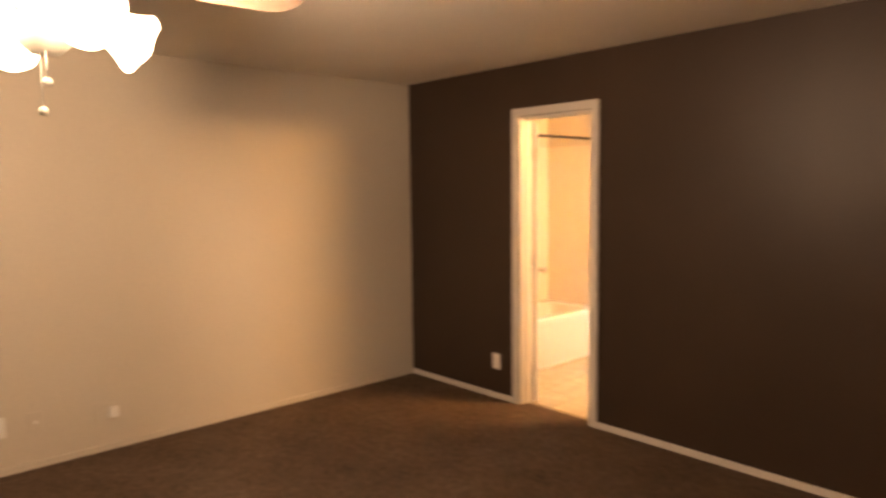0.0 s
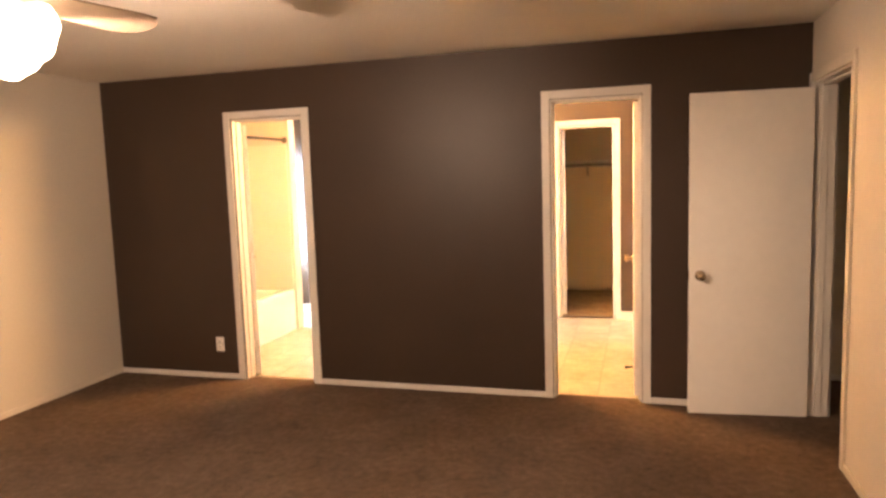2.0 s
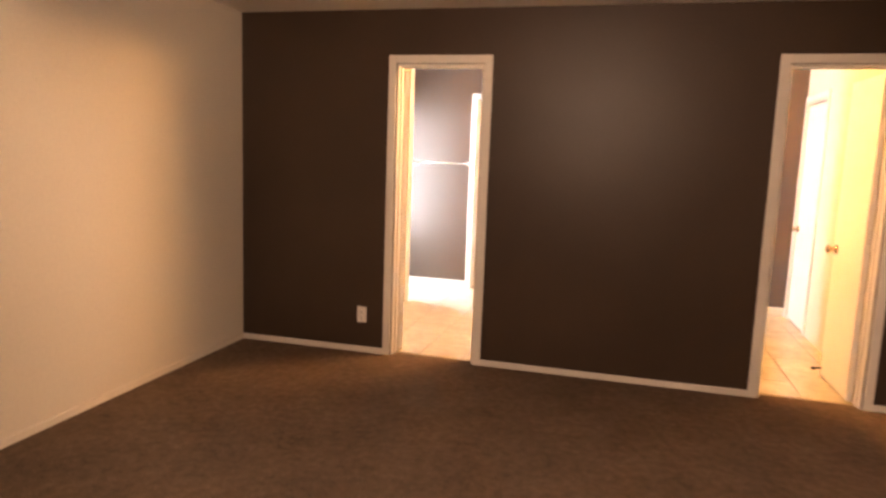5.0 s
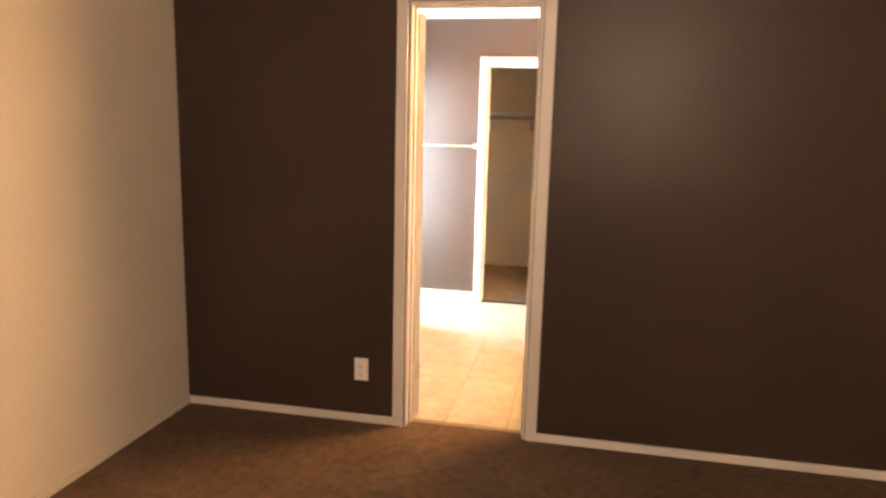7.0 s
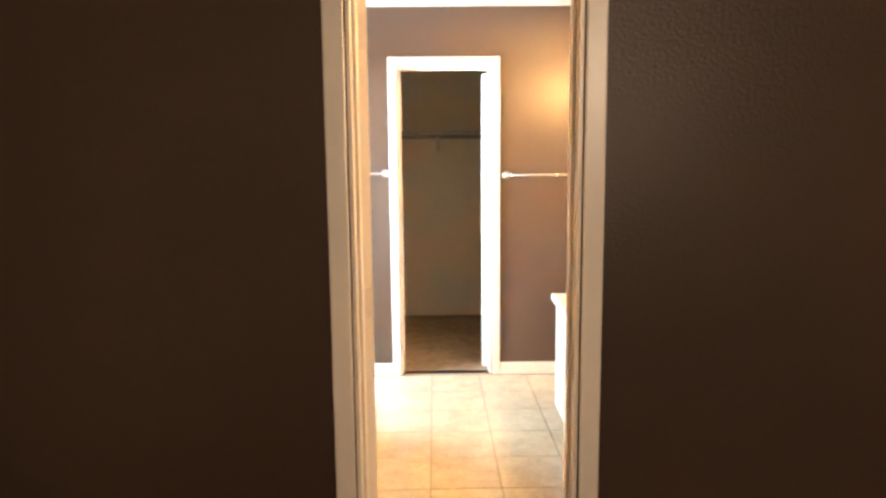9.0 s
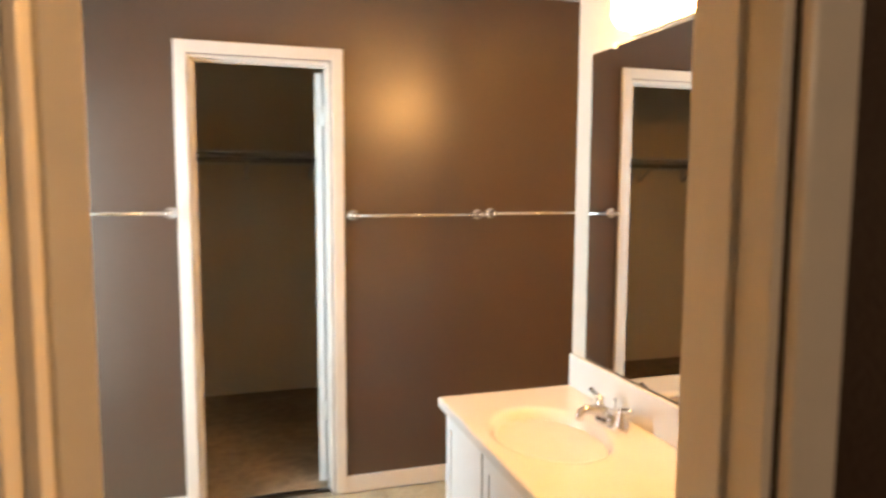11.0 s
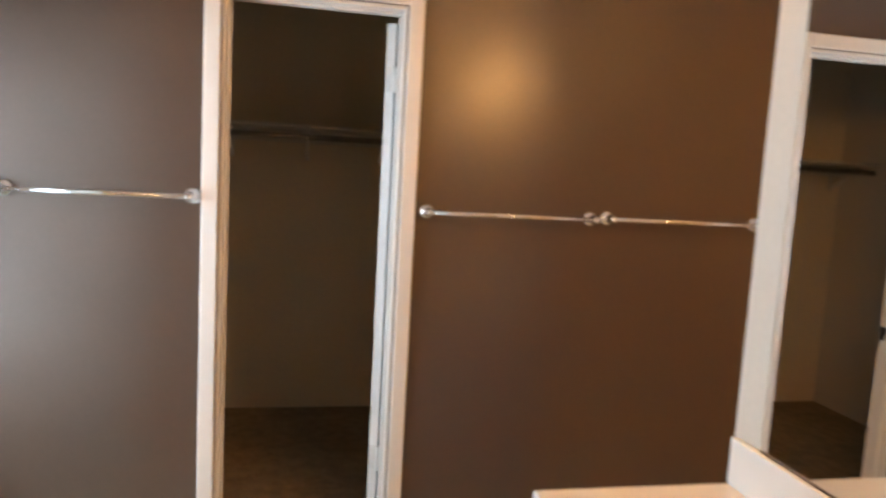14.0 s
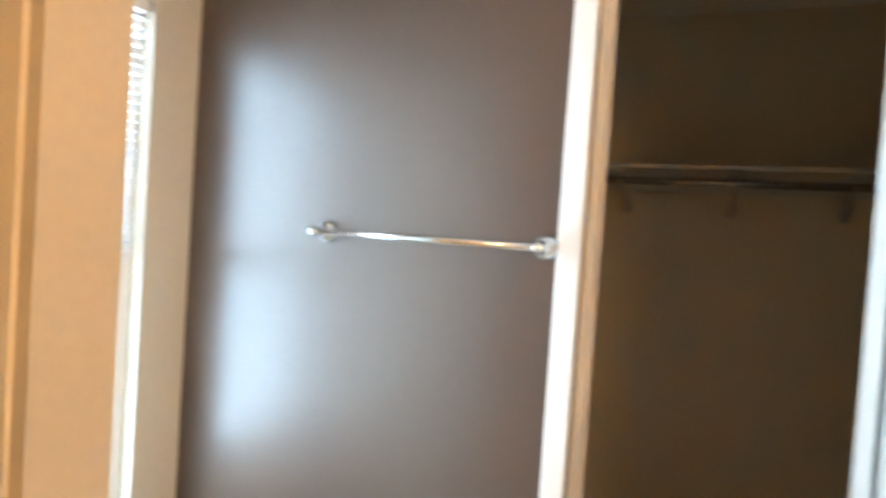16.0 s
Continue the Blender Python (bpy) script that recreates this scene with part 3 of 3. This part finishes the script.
vanity_light(VANITY_AT @ Matrix.Translation((0.12, -0.37 - 0.80, 1.965)) @ Matrix.Rotation(radians(180), 4, "Z"))


# ---- towel bars ----
def towel_bar(x0, x1, z):
    half = (x1 - x0) / 2
    bar = thing("towel_bar", Matrix.Translation((x0 + half, BACK, z)), "polished chrome towel bar on the brown wall", "towel bar", "towel bars")
    bm = bmesh.new()
    tube(bm, [(-half + 0.012, -0.066, 0), (half - 0.012, -0.066, 0)], 0.0085)
    part("bar", bm, CHROME, bar)
    for s in (-1, 1):
        bm = bmesh.new()
        m = Matrix.Translation((s * (half - 0.012), 0, 0)) @ Matrix.Rotation(radians(90), 4, "X")
        lathe(bm, [(0, 0.0005), (0.028, 0.0005), (0.0295, 0.004), (0.028, 0.011), (0.019, 0.018), (0.011, 0.026), (0.009, 0.046), (0.0115, 0.056), (0.0135, 0.066), (0.012, 0.075), (0.006, 0.079), (0, 0.080)], m)
        part("post", bm, CHROME, bar)


towel_bar(0.503, 1.097, 1.368)
towel_bar(1.871, 2.514, 1.351)
towel_bar(2.558, 3.20, 1.356)


# ---- closets ----
def closet_shelf(x0, x1):
    s = thing("closet_shelf", Matrix.Translation(((x0 + x1) / 2, CLOSET_END, 1.715)), "painted wooden closet shelf with a hanging rod on brackets", "closet shelf", "closet shelves")
    h = (x1 - x0) / 2
    part("board", boxed((-h, h, -0.35, -0.001, -0.018, 0.0), bevel=0.002), SHELF, s)
    part("cleat", boxed((-h, h, -0.02, -0.001, -0.09, -0.019), bevel=0.002), SHELF, s)
    bm = bmesh.new()
    tube(bm, [(-h, -0.285, -0.065), (h, -0.285, -0.065)], 0.016)
    part("rod", bm, ROD, s, "dull metal hanging rod")
    k = -h + 0.095
    while k < h:
        bm = boxed((k - 0.014, k + 0.014, -0.33, -0.021, -0.032, -0.0185), (k - 0.014, k + 0.014, -0.034, -0.021, -0.19, -0.032))
        tube(bm, [(k, -0.03, -0.18), (k, -0.27, -0.035)], 0.012, 8)
        tube(bm, [(k, -0.262, -0.075), (k, -0.285, -0.086), (k, -0.308, -0.065)], 0.006, 8)
        part("bracket", bm, SHELF, s)
        k += 0.43


closet_shelf(WEST_B, 2.50)
closet_shelf(2.62, 4.68)


# ---- outlets and switches ----
def wall_plate(name, m, label, category, slots, paint=PLASTIC):
    """A cover plate whose own -y faces the room."""
    p = thing(name, m, label, category, "wall plates")
    part("plate", boxed((-0.036, 0.036, -0.006, -0.0005, -0.058, 0.058), bevel=0.002), paint, p)
    for z in (-0.021, 0.021) if slots == "outlet" else ():
        bm = bmesh.new()
        lathe(bm, [(0, 0.0085), (0.015, 0.0085), (0.0165, 0.007), (0.0165, 0.005)], Matrix.Translation((0, 0, z)) @ Matrix.Rotation(radians(90), 4, "X"))
        r = part("receptacle", bm, PLASTIC, p)
        # Slot holes drawn as dark bars on the face, their shade as colour
        part("slots", boxed((-0.0065, -0.0045, -0.0092, -0.0086, z - 0.003, z + 0.006), (0.0045, 0.0065, -0.0092, -0.0086, z - 0.003, z + 0.006), (-0.0022, 0.0022, -0.0092, -0.0086, z - 0.0105, z - 0.0065)), SLOT_SHADE, r)
    if slots == "switch":
        part("toggle", boxed((-0.005, 0.005, -0.016, -0.006, -0.002, 0.012), bevel=0.001), PLASTIC, p)
    if slots == "jack":
        part("jack", boxed((-0.008, 0.008, -0.012, -0.006, -0.008, 0.008), bevel=0.001), PLASTIC, p)
    return p


wall_plate("outlet", pose(0.968, 0, 0.285), "white duplex outlet on the brown wall", "outlet", "outlet")
left = Matrix.Rotation(radians(90), 4, "Z")
wall_plate("outlet", Matrix.Translation((0, -2.98, 0.28)) @ left, "white duplex outlet low on the beige wall", "outlet", "outlet")
wall_plate("cable_outlet", Matrix.Translation((0, -2.80, 0.275)) @ left, "cable jack plate painted over in the wall's beige", "outlet", "jack", BEIGE)
wall_plate("phone_jack", Matrix.Translation((0, -2.455, 0.25)) @ left, "blank plate painted beige beside a small phone box", "outlet", "", BEIGE)
p = thing("phone_box", Matrix.Translation((0, -2.385, 0.24)) @ left, "small white surface-mounted phone jack box", "phone jack")
part("box", boxed((-0.028, 0.028, -0.026, -0.0005, -0.033, 0.033), bevel=0.004), PLASTIC, p)
wall_plate("light_switch", Matrix.Translation((EAST, -1.40, 1.33)) @ Matrix.Rotation(radians(-90), 4, "Z"), "white toggle light switch beside the entry", "switch", "switch")


# ---- ceiling fan ----
def ceiling_fan():
    fan = thing("ceiling_fan", Matrix.Translation((2.43, -3.165, CEIL_BED - 0.06)), "ceiling fan with pale blades coloured as in shade and four lit tulip shades", "ceiling fan")
    bm = bmesh.new()
    lathe(bm, [(0, 0.06), (0.07, 0.06), (0.068, 0.035), (0.03, 0.01), (0.014, 0.0), (0.014, -0.13), (0, -0.13)])
    part("canopy", bm, TRIM, fan)
    bm = bmesh.new()
    lathe(bm, [(0, -0.12), (0.05, -0.125), (0.10, -0.145), (0.115, -0.18), (0.112, -0.23), (0.09, -0.255), (0.05, -0.262), (0, -0.262)], steps=36)
    part("motor", bm, TRIM, fan)
    bm = bmesh.new()
    lathe(bm, [(0.045, -0.262), (0.058, -0.275), (0.06, -0.33), (0.05, -0.36), (0.062, -0.375), (0.06, -0.415), (0.035, -0.44), (0, -0.445)])
    part("switch_housing", bm, TRIM, fan)
    for k in range(5):
        turn = Matrix.Rotation(radians(80 + 72 * k), 4, "Z")
        bm = boxed((0.10, 0.21, -0.018, 0.018, -0.234, -0.220), bevel=0.002)
        part("blade_iron", bm, NICKEL, fan, m=turn)
        bm = bmesh.new()
        pts = [(0.16, -0.058), (0.56, -0.080), (0.62, -0.074), (0.655, -0.035), (0.66, 0), (0.655, 0.035), (0.62, 0.074), (0.56, 0.080), (0.16, 0.058), (0.145, 0.03), (0.145, -0.03)]
        lo = [bm.verts.new((x, y, -0.232 - 0.2 * y)) for x, y in pts]
        hi = [bm.verts.new((x, y, -0.226 - 0.2 * y)) for x, y in pts]
        bm.faces.new(lo[::-1]), bm.faces.new(hi)
        for i in range(len(pts)):
            bm.faces.new((lo[i], lo[(i + 1) % len(pts)], hi[(i + 1) % len(pts)], hi[i]))
        part("blade", bm, BLADE, fan, m=turn)
    for k in range(4):
        turn = Matrix.Rotation(radians(10 + 90 * k), 4, "Z")
        bm = bmesh.new()
        tube(bm, [(0.05, 0, -0.345), (0.085, 0, -0.322), (0.108, 0, -0.328)], 0.009)
        part("arm", bm, TRIM, fan, m=turn)
        tilt = turn @ Matrix.Translation((0.10, 0, -0.322)) @ Matrix.Rotation(radians(180 - 68), 4, "Y") @ Matrix.Scale(0.88, 4)
        bm = bmesh.new()
        steps = 36
        prof = [(0.028, 0.0), (0.044, 0.012), (0.050, 0.044), (0.058, 0.090), (0.074, 0.134), (0.096, 0.172), (0.093, 0.173), (0.071, 0.136), (0.055, 0.092), (0.047, 0.046), (0.041, 0.016), (0.026, 0.008)]
        rings = []
        for n, (rad, h) in enumerate(prof):
            wave = 0.004 * max(0.0, (h - 0.1) / 0.07)
            rings.append([bm.verts.new((rad * math.cos(q), rad * math.sin(q), h + wave * math.cos(6 * q))) for q in (2 * math.pi * v / steps for v in range(steps))])
        for a, b in zip(rings, rings[1:]):
            for v in range(steps):
                bm.faces.new((a[v], a[(v + 1) % steps], b[(v + 1) % steps], b[v])).smooth = True
        part("shade", bm, SHADE, fan, "glowing frosted glass tulip shade", m=tilt)
        bm = bmesh.new()
        lathe(bm, [(0, 0.02), (0.014, 0.02), (0.014, 0.04), (0.024, 0.05), (0.026, 0.06), (0.019, 0.072), (0, 0.077)], steps=16)
        part("bulb", bm, SHADE, fan, "lit bulb", m=tilt)
        lamp("fan_bulb_light", "POINT", BULB_WATTS, WARM, Matrix.Translation((2.43, -3.165, CEIL_BED - 0.06)) @ tilt @ Matrix.Translation((0, 0, 0.094)), 0.016)
    for dx, dy, low in ((0.013, -0.015, -0.568), (0.034, -0.008, -0.50)):
        bm = bmesh.new()
        tube(bm, [(dx, dy, -0.42), (dx, dy, low)], 0.0026, 6)
        lathe(bm, [(0, low), (0.008, low - 0.003), (0.012, low - 0.012), (0.012, low - 0.02), (0, low - 0.022)], Matrix.Translation((dx, dy, 0)), 10)
        part("pull_chain", bm, TRIM, fan, "thin pull chain with a pale bob")


ceiling_fan()

# ---- ceiling vent ----
def ceiling_vent(x, y):
    v = thing("ceiling_vent", Matrix.Translation((x, y, CEIL_BED)) @ Matrix.Rotation(radians(90), 4, "Z"), "dark brown louvred vent set in the ceiling", "vent")
    # Dark sheet in place of the shaded duct; the ceiling isn't cut
    part("duct_shade", boxed((-0.15, 0.15, -0.085, 0.085, -0.003, -0.0005)), SLOT_SHADE, v)
    part("frame", boxed((-0.175, 0.175, -0.11, -0.085, -0.012, -0.0005), (-0.175, 0.175, 0.085, 0.11, -0.012, -0.0005), (-0.175, -0.15, -0.085, 0.085, -0.012, -0.0005),
                        (0.15, 0.175, -0.085, 0.085, -0.012, -0.0005), bevel=0.002), VENT, v)
    for k in range(7):
        bm = bmesh.new()
        box(bm, -0.15, 0.15, -0.009, 0.009, -0.0012, 0.0)
        part("slat", bm, VENT, v, m=Matrix.Translation((0, -0.072 + 0.024 * k, -0.008)) @ Matrix.Rotation(radians(35), 4, "X"))


ceiling_vent(5.0, -1.06)

# ---- floor tiles, last ----
def floor_tiles():
    """Square tiles laid along the walls; those under a wall or the bathtub are left out."""
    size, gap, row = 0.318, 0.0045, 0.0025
    bm = bmesh.new()
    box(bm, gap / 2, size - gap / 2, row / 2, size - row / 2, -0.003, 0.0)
    top = max(bm.faces, key=lambda f: f.calc_center_median().z)
    bmesh.ops.bevel(bm, geom=list(top.edges), offset=0.0008, segments=1, affect="EDGES")
    bmesh.ops.recalc_face_normals(bm, faces=bm.faces)
    me = bpy.data.meshes.new("tile")
    bm.to_mesh(me), bm.free()
    me.materials.append(TILE)
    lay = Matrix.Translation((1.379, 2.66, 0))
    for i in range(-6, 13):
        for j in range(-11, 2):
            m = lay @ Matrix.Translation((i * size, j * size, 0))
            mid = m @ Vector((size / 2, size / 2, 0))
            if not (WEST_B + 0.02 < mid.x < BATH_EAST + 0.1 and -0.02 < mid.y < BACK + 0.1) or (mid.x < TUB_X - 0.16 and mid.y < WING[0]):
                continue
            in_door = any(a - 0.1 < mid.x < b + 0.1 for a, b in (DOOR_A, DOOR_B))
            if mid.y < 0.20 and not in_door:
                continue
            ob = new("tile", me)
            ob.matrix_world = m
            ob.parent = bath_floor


floor_tiles()
